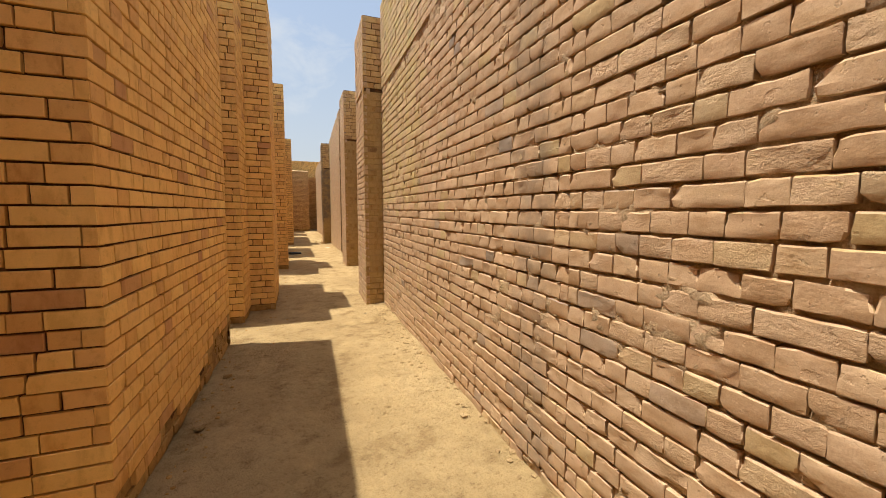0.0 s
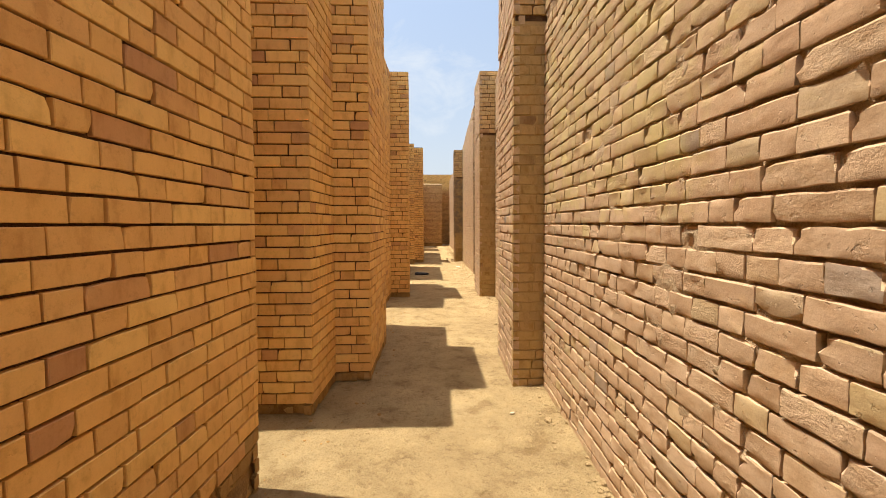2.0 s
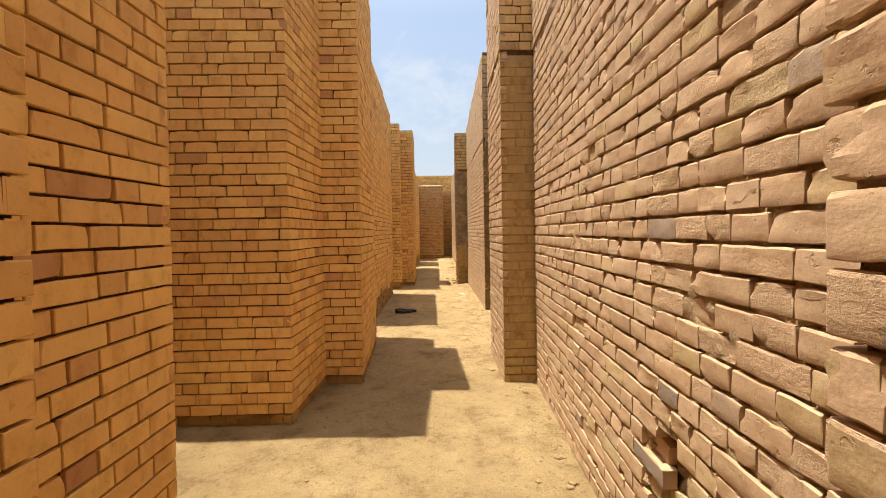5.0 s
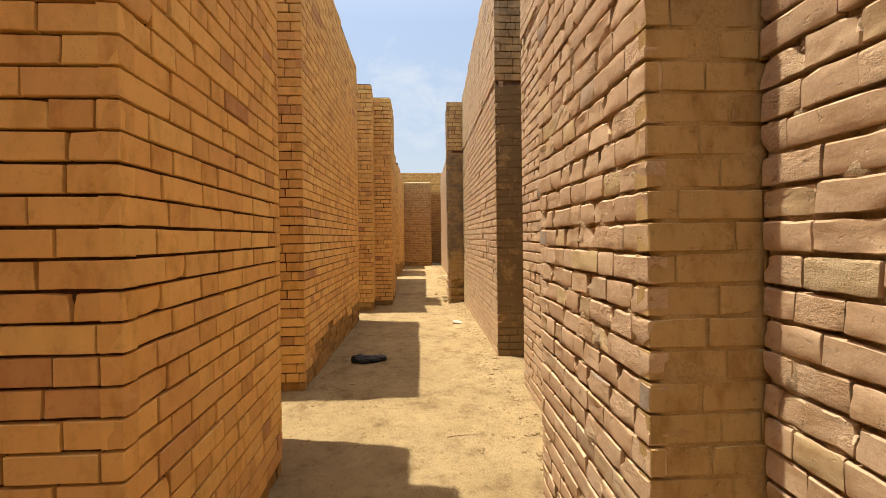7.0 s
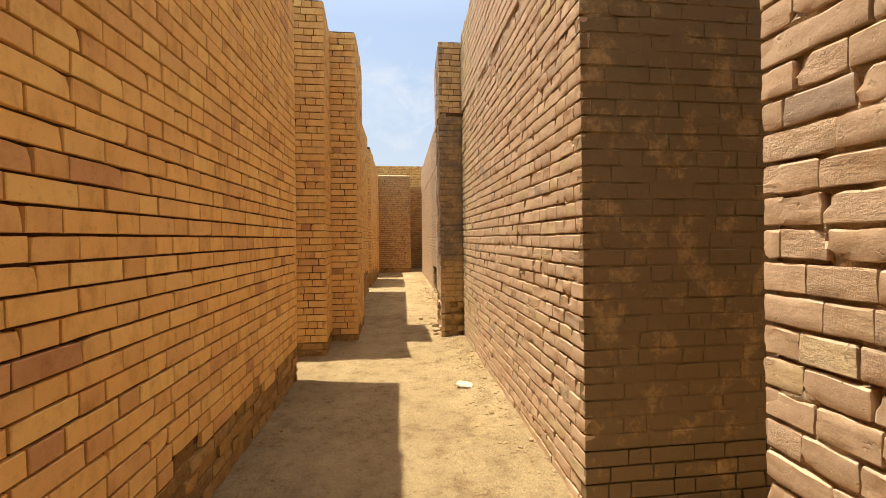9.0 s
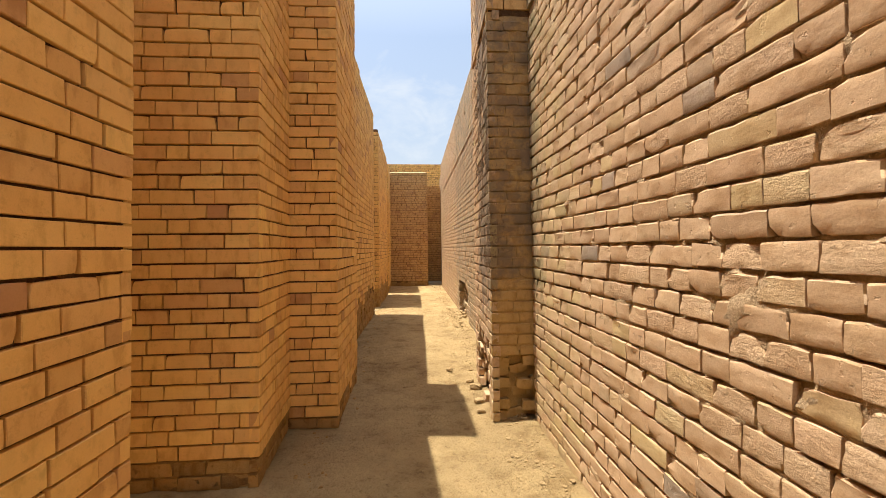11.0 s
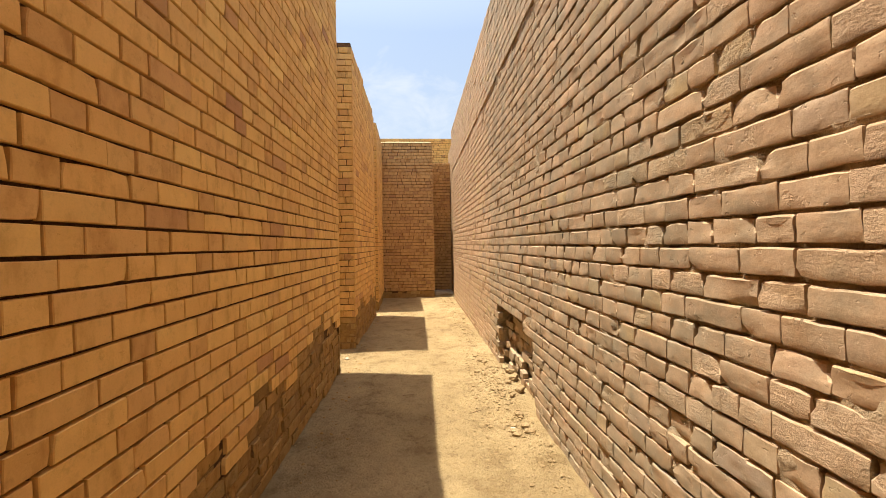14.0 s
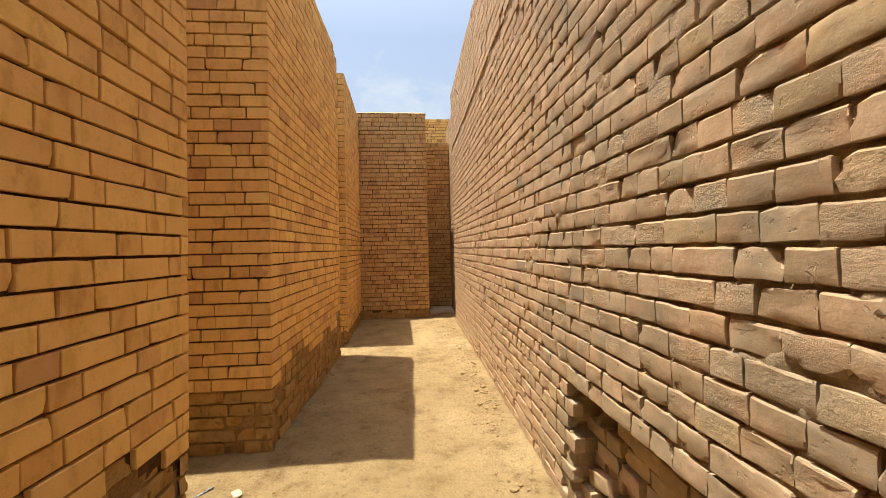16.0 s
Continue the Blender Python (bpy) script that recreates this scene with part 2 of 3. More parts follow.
n = bump(t, clod, 0.8, 0.03, n)
n = bump(t, grit, 0.5, 0.008, n)
t.links.new(n, b.inputs["Normal"])

CRUST = mortar_material("dark_brown_residue", (0.13, 0.095, 0.062), (0.29, 0.21, 0.135), 0.6)
CHALK = mortar_material("whitish_chip", (0.52, 0.44, 0.31), (0.66, 0.57, 0.42), 0.5)
CRUMB = mortar_material("crumbled_brick", (0.36, 0.255, 0.125), (0.50, 0.365, 0.19), 0.8)
TWIG = mortar_material("dry_twig", (0.20, 0.12, 0.06), (0.34, 0.22, 0.11), 0.5)
PLASTIC, t, b = material("black_plastic_film", 0.42)
pos, _ = place(t)
t.links.new(ramp(t, noise_node(t, pos, 30, 4), [(0.35, (0.012, 0.012, 0.014)), (0.75, (0.045, 0.042, 0.042))]), b.inputs["Base Color"])
t.links.new(bump(t, noise_node(t, pos, 55, 4), 0.7, 0.01), b.inputs["Normal"])
STRIP, t, b = material("grey_plastic", 0.4)
pos, _ = place(t)
t.links.new(ramp(t, noise_node(t, pos, 60, 2), [(0.4, (0.03, 0.04, 0.06)), (0.6, (0.30, 0.33, 0.36))]), b.inputs["Base Color"])

# ---------------------------------------------------------------- masonry
SLOPE = 0.03
COURSE = 0.0855
rng = random.Random(7)


def gz(y):
    """Height of the passage floor, which climbs gently."""
    return SLOPE * min(max(y, -8.0), 36.0)


def mesh_object(name, verts, faces, mat, parent=None, smooth=False, link=True, crease=0):
    me = bpy.data.meshes.new(name)
    me.from_pydata([tuple(v) for v in verts], [], faces)
    me.materials.append(mat)
    if smooth:
        me.polygons.foreach_set("use_smooth", [True] * len(me.polygons))
    me.update()
    if crease:
        me.set_sharp_from_angle(angle=radians(crease))
    if not link:
        return me
    ob = new(name, me)
    if parent:
        ob.parent = parent
    return ob


def crisp_brick(length, height, depth, r):
    """A fired brick: front at y = 0 looking along -y, rounded rim, outline a little ragged and bowed."""
    c = 0.0024
    j = lambda s: r.uniform(-s, s)
    cuts = (0, 0.3, 0.68) if length > 0.17 else (0, 0.5)
    outer = [(length * u, 0) for u in cuts] + [(length, 0), (length, height * 0.5)]
    outer += [(length * (1 - u), height) for u in cuts] + [(0, height), (0, height * 0.5)]
    bow = j(0.0011)
    slant = j(0.0022)
    front, rim, rear = [], [], []
    for x, z in outer:
        sx = 1 if x == 0 else -1 if x == length else 0
        sz = 1 if z == 0 else -1 if z == height else 0
        corner = sx and sz
        nick = r.uniform(0.002, 0.006) if corner and r.random() < 0.07 else 0.0
        bite = abs(j(0.0017)) + nick
        x2 = x + sx * bite * (1.5 if nick else 1) + slant * (z / height - 0.5) * abs(sx)
        z2 = z + sz * bite + bow * math.sin(math.pi * x / length)
        front.append((x2 + sx * c, j(0.0006) + nick * 0.3, z2 + sz * c))
        rim.append((x2, c * 1.1 + nick * 0.5, z2))
        rear.append((x, depth, z))
    v = front + rim + rear
    n = len(outer)
    f = [tuple(range(n))]
    for a in range(n):
        q = (a + 1) % n
        f += [(n + a, n + q, q, a), (2 * n + a, 2 * n + q, n + q, n + a)]
    return np.array(v), f


def worn_brick(length, height, depth, r):
    """A hand-laid old brick: flat face, ragged outline, thin weathered upper edge, sharp lower edge, chipped corners."""
    eu = 0.0035 / length
    us = [0, eu, 0.2, 0.4, 0.61, 0.82, 1 - eu, 1] if length > 0.17 else [0, eu, 0.36, 0.66, 1 - eu, 1]
    ws = [0, 0.04, 0.36, 0.68, 0.925, 1]
    nu, nv = len(us), len(ws)
    o = Vector((r.uniform(0, 90), r.uniform(0, 90), r.uniform(0, 90)))
    rim = r.uniform(0.003, 0.009)
    lean = r.uniform(-0.0035, 0.0025)
    spalled = 0.006 if r.random() < 0.22 else 0.0
    chips = {k: r.uniform(0.008, 0.026) for k in range(4) if r.random() < 0.13}
    v = []
    for b2, w in enumerate(ws):
        for a, u in enumerate(us):
            x, z = u * length, w * height
            e = noise.noise(Vector((x * 12, z * 14, 0)) + o)
            e2 = noise.noise(Vector((x * 37, z * 41, 9)) + o)
            e3 = noise.noise(Vector((x * 24, (w > 0.5) * 7.0, 4)) + o)
            side, flat = a in (0, nu - 1), b2 in (0, nv - 1)
            y = 0.0022 * e + 0.0010 * e2 + lean * (w - 0.5) + spalled * max(0.0, 0.35 + 1.6 * e2 + e)
            # the upper edge is weathered, the lower one stays sharp and overhangs, the ends meet almost flush
            if w > 0.8:
                z += 0.0055 * e3 - 0.0005
            elif w < 0.1:
                z += 0.0045 * e3
            if flat:
                y += rim * max(0.08, 0.45 + 1.1 * e2) if w > 0.5 else 0.0012 + 0.001 * e2
            if side:
                y += 0.001 + 0.0016 * e2
            if min(u, 1 - u) <= eu:
                x += 0.004 * noise.noise(Vector((u * 5, z * 30, 2)) + o)
            if side and flat:
                x -= math.copysign(r.uniform(0.0, 0.0025), 2 * u - 1)
                z -= math.copysign(r.uniform(0.0, 0.0025), 2 * w - 1)
            k = (u > 0.5) + 2 * (w > 0.5)
            if k in chips and min(u, 1 - u) < 0.06 and not 0.3 < w < 0.4:
                y += chips[k] * (0.8 if side or flat else 0.45)
                x -= math.copysign(chips[k] * 0.35, 2 * u - 1)
                z -= math.copysign(chips[k] * 0.25, 2 * w - 1)
            v.append((x, y, z))
    f = [(b2 * nu + a, b2 * nu + a + 1, (b2 + 1) * nu + a + 1, (b2 + 1) * nu + a) for b2 in range(nv - 1) for a in range(nu - 1)]
    ring = list(range(nu)) + [b2 * nu + nu - 1 for b2 in range(1, nv)] + [(nv - 1) * nu + a for a in range(nu - 2, -1, -1)] + [b2 * nu for b2 in range(nv - 2, 0, -1)]
    s = len(v)
    for k in ring:
        x, y, z = v[k]
        v.append((min(max(x, 0.001), length - 0.001), depth, min(max(z, 0.0005), height - 0.0005)))
    m = len(ring)
    f += [(s + k, s + (k + 1) % m, ring[(k + 1) % m], ring[k]) for k in range(m)]
    return np.array(v), f


SHAPES = {}
CRISP_H, WORN_H = COURSE - 0.0089, COURSE - 0.0122
for kind, builder, high in (("crisp", crisp_brick, CRISP_H), ("worn", worn_brick, WORN_H)):
    for long_ in (0.236, 0.115):
        r = random.Random(3 if kind == "crisp" else 11)
        SHAPES[kind, long_] = [builder(long_, high, 0.055, r) for _ in range(26 if kind == "crisp" else 30)]
MESHES = {}


def shape_mesh(kind, long_, k, mat):
    key = (kind, long_, k, mat.name)
    if key not in MESHES:
        v, f = SHAPES[kind, long_][k]
        MESHES[key] = mesh_object("brick", v, f, mat, smooth=kind == "worn", link=False, crease=22 if kind == "worn" else 0)
    return MESHES[key]


def bond(length, course, r, loose):
    """Alternating long and short bricks along a face, with each course shifted: (start, length) pairs that fill it."""
    joint = 0.0030 if loose else 0.0062
    cycle = 0.24 + 0.115 + 2 * joint
    x = -((0.5 * cycle if course % 2 else 0.0) + (0.03 if course % 4 > 1 else 0.0) + r.uniform(0, 0.02))
    out, k = [], 0
    while x < length - 0.004:
        w = 0.236 if k % 2 == 0 else 0.115
        if loose and r.random() < 0.42:
            w = 0.115 if w > 0.2 else 0.15
        if loose and w > 0.2:
            w = r.choice((0.135, 0.165, 0.19, 0.215, 0.236))
        w += r.uniform(-0.004, 0.004) * (4 if loose else 2.2)
        if not loose and r.random() < 0.10:
            w = 0.17
        a, b2 = max(x, 0.002), min(x + w, length - 0.002)
        if length - b2 < 0.045:
            b2 = length - 0.002
        if b2 - a > 0.035 or not out:
            if out or b2 - a > 0.035:
                if not out:
                    a = 0.002
                out.append((a, b2 - a))
        x = max(x + w, b2) + joint * (r.uniform(0.6, 2.0) if loose and r.random() < 0.88 else r.choice((2.0, 2.6, 3.4)) if loose else r.choice((0.6, 0.8, 1.0, 1.7)))
        k += 1
    return out


def offset_line(line, d):
    """The line moved to its inner side (left of its run) by d, with mitred corners."""
    pts = []
    for k, p in enumerate(line):
        ns = []
        for a, b2 in ((k - 1, k), (k, k + 1)):
            if 0 <= a and b2 < len(line):
                q = Vector(line[b2]) - Vector(line[a])
                q.normalize()
                ns.append(Vector((-q.y, q.x)))
        if len(ns) == 1:
            pts.append(Vector(p) + d * ns[0])
        else:
            s = (ns[0] + ns[1])
            pts.append(Vector(p) + s * (2 * d / max(s.length_squared, 0.2)) )
    return pts


def turn_in(line, k):
    a, b2, c = (Vector(line[q]) for q in (k - 1, k, k + 1))
    return (b2 - a).cross(c - b2) < 0


def prism(line, height, low=-0.3):
    n = len(line)
    tall = height if callable(height) else (lambda y: height)
    v = [(p[0], p[1], gz(p[1]) + low) for p in line] + [(p[0], p[1], gz(p[1]) + tall(p[1])) for p in line]
    f = [(k, (k + 1) % n, n + (k + 1) % n, n + k) for k in range(n)] + [tuple(range(n, 2 * n)), tuple(range(n - 1, -1, -1))]
    return v, f


def in_hole(holes, y, z):
    """How far a gap in the masonry reaches in at y and at z above the floor; ragged."""
    for y0, y1, z0, z1, depth in holes:
        wob = 0.05 * noise.noise((y * 9, z * 9, 4.0)) + 0.03 * noise.noise((y * 25, z * 25, 1.0))
        if y0 + wob < y < y1 + wob and z0 - 0.2 < z < z1 + wob:
            return depth
    return 0.0


def wall(name, line, deep, height, style, label, plain=(), holes=(), wear=None, groove=None, near=1.35, brick=None, ruined=0.0):
    """A masonry wall with one face per stretch of line; deep closes it behind. style: 'crisp' new work, 'worn' old work.
    plain: stretches laid smooth with narrow joints. wear(y): height up to which a new wall's foot is eroded.
    ruined: a plain front's bricks are worn and its foot has crumbled up to this height."""
    if isinstance(height, tuple):
        (ya, ha), (yb, hb) = height
        tall = lambda y: ha + (hb - ha) * min(max((y - ya) / (yb - ya), 0), 1)
    else:
        even = int(height / COURSE) * COURSE + 0.010
        tall = lambda y: even
    height = max(tall(p[1]) for p in line)
    core_in = 0.30 if holes else (0.06 if wear else 0.021 if style == "crisp" else 0.045)
    inner = offset_line(line, core_in)
    closed = [tuple(p) for p in inner] + [tuple(p) for p in deep]
    v, f = prism(closed, lambda y: tall(y) - 0.004)
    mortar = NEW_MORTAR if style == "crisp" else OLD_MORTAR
    slots = [0] * len(f)
    if style == "worn" or wear:
        sheet = offset_line(line, 0.019 if style == "worn" else 0.021)
        for k in range(len(line) - 1):
            a, b2 = sheet[k], sheet[k + 1]
            nrm = Vector(((b2 - a).y, -(b2 - a).x)).normalized()
            fine = 0.024 if style == "worn" else 0.045
            nu = max(2, int((b2 - a).length / fine))
            nz = int((height + 0.1) / fine)
            s = len(v)
            for i in range(nu + 1):
                p = a.lerp(b2, i / nu)
                for q in range(nz + 1):
                    z = -0.1 + (tall(p.y) + 0.1) * q / nz
                    h = 0
                    if style == "crisp":
                        lim = wear(p.y) * (1 + 0.5 * noise.noise((p.y * 3, z * 3, 8.0)))
                        d = -0.002 + 0.020 * noise.noise((p.y * 7 + p.x * 7, z * 9, 3.3)) if z < lim else 0.0
                    else:
                        d = 0.002 + 0.022 * noise.noise((p.y * 4 + p.x * 5, z * 6, 3.3)) + 0.024 * noise.noise((p.y * 19 + p.x * 13, z * 26, 7.3))
                        d = min(max(d, -0.018), 0.0182 + 0.006 * noise.noise((p.y * 9, z * 30, 1.3)))
                        if k in plain:
                            # smeared over below the rebuilt top courses
                            d = 0.0155 + 0.008 * noise.noise((p.x * 9, z * 12, 6.1)) if 0.34 < z < 3.2 else 0.004
                            if ruined:
                                d = (0.012 if z < 3.2 else 0.002) - (0.09 if z < ruined + 0.2 * noise.noise((p.x * 7, z * 7, 2.2)) else 0) + 0.014 * noise.noise((p.x * 11, z * 16, 7.3))
                        h = in_hole(holes, p.y, z) if k not in plain else 0
                        if h:
                            d = -h * (0.75 + 0.35 * noise.noise((p.y * 8, z * 8, 0.5)) + 0.3 * noise.noise((p.y * 24, z * 24, 2.5)))
                    if min(i, nu - i) == 0:
                        d = min(d, 0.0) if h == 0 else d
                    v.append((p.x + nrm.x * d, p.y + nrm.y * d, gz(p.y) + z))
            for i in range(nu):
                for q in range(nz):
                    f.append((s + i * (nz + 1) + q, s + (i + 1) * (nz + 1) + q, s + (i + 1) * (nz + 1) + q + 1, s + i * (nz + 1) + q + 1))
                    zq = -0.1 + (height + 0.1) * (q + 0.5) / nz
                    yq = a.lerp(b2, (i + 0.5) / nu).y
                    muddy = wear and zq < wear(yq) * (1 + 0.5 * noise.noise((yq * 3, zq * 3, 8.0)))
                    slots.append(2 if muddy else 1 if k in plain and zq < 3.2 else 3 if k in plain else 0)
        # the cap between core and face
        s = len(v)
        n = len(line)
        v += [(p.x, p.y, gz(p.y) + tall(p.y)) for p in sheet] + [(p.x, p.y, gz(p.y) + tall(p.y)) for p in inner]
        f += [(s + k, s + k + 1, s + n + k + 1, s + n + k) for k in range(n - 1)]
    slots += [0] * (len(f) - len(slots))
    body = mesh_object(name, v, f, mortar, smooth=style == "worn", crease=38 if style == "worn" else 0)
    for extra in (PIER_MORTAR, MUD, NEW_MORTAR):
        body.data.materials.append(extra)
    body.data.polygons.foreach_set("material_index", slots)
    root = tagged(body, label, "wall", kind="structure")

    laid = []
    for k in range(len(line) - 1):
        a, b2 = Vector(line[k]), Vector(line[k + 1])
        d = (b2 - a).normalized()
        nrm = Vector((d.y, -d.x))
        length = (b2 - a).length
        r = random.Random(hash((round(a.x * 100), round(a.y * 100))) & 0xFFFF)
        for c in range(-1, int(height / COURSE) + 1):
            z0 = c * COURSE
            if z0 + COURSE > height + 0.004:
                break
            old = style == "worn" and k not in plain
            lead = 0.014 if k > 0 and turn_in(line, k) else 0.0
            tail = 0.014 if k < len(line) - 2 and turn_in(line, k + 1) else 0.0
            for s, w in bond(length + lead + tail, c + k, r, old):
                s -= lead
                mid = a + d * (s + w / 2)
                zr = z0 + COURSE / 2
                if z0 + COURSE * 0.9 > tall(mid.y):
                    continue
                spin = 0.0
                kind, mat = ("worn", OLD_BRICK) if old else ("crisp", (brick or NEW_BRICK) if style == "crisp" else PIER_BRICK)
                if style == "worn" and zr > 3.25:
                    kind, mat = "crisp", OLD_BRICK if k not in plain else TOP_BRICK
                if mat == NEW_BRICK and w < 0.14 and r.random() < 0.45:
                    mat = HEADER_BRICK
                push, tilt = r.gauss(0, 0.0018), r.gauss(0, 0.004)
                if kind == "worn":
                    push, tilt = r.gauss(0, 0.0012), r.gauss(0, 0.005)
                if wear:
                    lim = wear(mid.y) * (1 + 0.5 * noise.noise((mid.y * 3, zr * 3, 8.0)))
                    if zr < lim:
                        kind, mat = "worn", BASE_BRICK
                        push = -min(abs(r.gauss(0.012, 0.007)), 0.03)
                        tilt = r.gauss(0, 0.012)
                if groove and old and abs(zr - groove - 0.05 * noise.noise((mid.y * 1.4, 0, 0))) < COURSE * 0.5:
                    if r.random() < 0.75:
                        push = -0.045
                    else:
                        push = -0.015
                if old and in_hole(holes, mid.y, zr):
                    if in_hole(holes, mid.y, zr) > 0.16:
                        # a second leaf of bricks stands inside, its lower courses shattered
                        if zr > 0.60 or r.random() < 0.14:
                            continue
                        if zr > 0.36:
                            push, tilt, spin = -r.uniform(0.10, 0.135), r.gauss(0, 0.03), 0.05
                        else:
                            push, tilt, spin = -r.uniform(0.06, 0.17), r.gauss(0, 0.16), 0.25
                    else:
                        if r.random() < 0.12:
                            continue
                        push, tilt, w, spin = -r.uniform(-0.005, 0.085), r.gauss(0, 0.14), min(w, 0.13), 0.25
                elif old and r.random() < 0.006:
                    push = -0.012
                if k in plain and style == "worn":
                    push = push * 0.6
                    if abs(zr - 3.22) < COURSE * 0.5:
                        push = -0.02
                    if ruined and zr < 3.25:
                        kind = "worn"
                        if zr < ruined + 0.2 * noise.noise((mid.x * 7, zr * 7, 2.2)):
                            push, tilt, spin = -r.uniform(0.0, 0.09), r.gauss(0, 0.12), 0.2
                            w = min(w, 0.14)
                            if r.random() < 0.05:
                                continue
                z = z0 + 0.004 + (0.005 * noise.noise((mid.y * 0.9 + mid.x, c * 0.37, 2.0)) if old else 0.0015 * noise.noise((mid.y, c * 1.7, 5.0)))
                # the foot of a brick's lower left front corner
                p = a + d * s + nrm * push
                yaw = r.gauss(0, spin or (0.005 if kind == "worn" else 0.0025))
                laid.append((p, d, nrm, z, s, w, kind, mat, tilt, yaw, mid, zr, r.random()))
    # the nearest are objects of their own, the rest is joined
    laid.sort(key=lambda e: abs(e[11] - near) + (9 if e[11] > height else 0))
    parts, rest = laid[:300], laid[300:]
    groups = {}
    for lot, single in ((parts, True), (rest, False)):
        for p, d, nrm, z, s, w, kind, mat, tilt, yaw, mid, zr, u in lot:
            long_ = 0.236 if w > 0.16 else 0.115
            kk = int(u * len(SHAPES[kind, long_]))
            ex = Vector((d.x, d.y, SLOPE * d.y + tilt)).normalized()
            ey = Vector((-nrm.x, -nrm.y, 0)) + ex * yaw
            ez = ex.cross(ey).normalized()
            ey = ez.cross(ex)
            base = Vector((p.x, p.y, gz(p.y) + z))
            if single:
                ob = new("brick", shape_mesh(kind, long_, kk, mat))
                ob.parent = root
                m = Matrix((ex, ey, ez)).transposed().to_4x4()
                m.translation = base
                ob.matrix_basis = m @ Matrix.Diagonal((w / long_, 1, 1, 1))
            else:
                bv, bf = SHAPES[kind, long_][kk]
                xyz = np.outer(bv[:, 0] * (w / long_), ex) + np.outer(bv[:, 1], ey) + np.outer(bv[:, 2], ez) + np.array(base)
                g = groups.setdefault((kind, mat.name), ([], [], mat))
                off = sum(len(q) for q in g[0]) if not g[0] else g[3][0]
                g[0].append(xyz)
                g[1].extend([tuple(i + off for i in q) for q in bf])
                if len(g) == 3:
                    g = groups[kind, mat.name] = (*g, [0])
                g[3][0] = off + len(xyz)
    for (kind, _), (vs, fs, mat, _n) in groups.items():
        tagged(mesh_object("bricks", np.concatenate(vs), fs, mat, root, smooth=kind == "worn", crease=22 if kind == "worn" else 0), kind="stuff")
    return root


NEWL = "restored wall of crisp yellow-orange fired brick with dark recessed joints"
OLDL = "ancient wall of weathered tan brick with rough sandy mortar"
XB = -1.9
# blocks on one side of the passage, with cross openings between them
wall("wall_west_1", [(XB, 2.59), (-0.196, 2.59), (-0.08, 5.24), (XB, 5.24)], [], 4.42, "crisp", NEWL,
     wear=lambda y: 0.30 if y > 4.2 else 0.12)
# added block, never in view: keeps light from the south off the fronts
wall("wall_west_0", [(XB, -3.9), (-0.30, -3.9), (-0.24, 1.7), (XB, 1.7)], [], 4.42, "crisp", NEWL)
wall("wall_west_2", [(XB, 6.04), (-0.019, 6.04), (0.005, 6.68), (0.326, 6.69), (0.34, 7.87), (0.035, 7.87), (0.05, 8.76), (XB, 8.76)], [], 4.45, "crisp", NEWL,
     wear=lambda y: 0.07)
wall("wall_west_3", [(XB, 10.09), (0.078, 10.09), (0.119, 10.90), (0.485, 10.90), (0.425, 12.24), (0.14, 12.24), (0.14, 12.68), (XB, 12.68)], [], 4.45, "crisp", NEWL,
     wear=lambda y: 0.08)
wall("wall_west_4", [(XB, 13.50), (0.196, 13.50), (0.208, 16.62), (XB, 16.62)], [], ((13.5, 4.5), (16.6, 4.4)), "crisp", NEWL,
     wear=lambda y: 0.12 + 0.22 * (y > 13.9))
wall("wall_west_5", [(XB, 17.42), (0.36, 17.42), (0.312, 18.14), (0.67, 18.135), (0.665, 19.18), (0.37, 19.18), (0.449, 23.32), (XB, 23.32)], [], ((18.2, 4.38), (23.3, 4.2)), "crisp", NEWL,
     wear=lambda y: 0.16 if y < 19.2 else 0.22 + 0.13 * min(max(y - 19.2, 0), 3))
wall("wall_west_6", [(XB, 24.29), (0.465, 24.29), (0.505, 26.74), (XB, 26.74)], [], ((24.3, 4.17), (26.7, 4.0)), "crisp", NEWL,
     wear=lambda y: 0.52)
wall("wall_west_7", [(XB, 27.35), (0.50, 27.35), (0.45, 29.33)], [(XB, 29.33)], 4.06, "crisp", NEWL, wear=lambda y: 0.2)
# the other side
XE = 4.2
wall("wall_east_1", [(1.869, 6.46), (1.74, 2.0), (1.66, -3.5)], [(XE, -3.5), (XE, 6.46)], 4.5, "worn", OLDL, groove=3.22)
wall("wall_east_2", [(2.19, 10.81), (1.98, 7.44), (1.645, 7.44), (1.602, 6.465), (1.93, 6.465)], [(XE, 6.465), (XE, 10.81)], 4.34, "worn", OLDL,
     plain=(3,), groove=3.22, holes=[(8.30, 8.55, 0.2, 0.72, 0.10)])
wall("wall_east_3", [(XE, 13.446), (2.233, 13.446), (2.20, 11.81), (1.894, 11.81), (1.876, 10.815), (2.25, 10.815)], [(XE, 10.815)], 4.46, "worn", OLDL,
     plain=(4,), groove=3.22)
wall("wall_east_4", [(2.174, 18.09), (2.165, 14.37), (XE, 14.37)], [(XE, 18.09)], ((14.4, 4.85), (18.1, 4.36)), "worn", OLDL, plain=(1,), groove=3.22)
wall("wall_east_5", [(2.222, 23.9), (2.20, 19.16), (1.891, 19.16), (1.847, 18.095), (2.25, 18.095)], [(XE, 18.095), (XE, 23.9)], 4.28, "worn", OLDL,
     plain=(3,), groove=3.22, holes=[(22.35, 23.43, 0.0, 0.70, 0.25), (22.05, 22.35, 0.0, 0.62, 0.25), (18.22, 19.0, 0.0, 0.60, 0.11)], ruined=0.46)
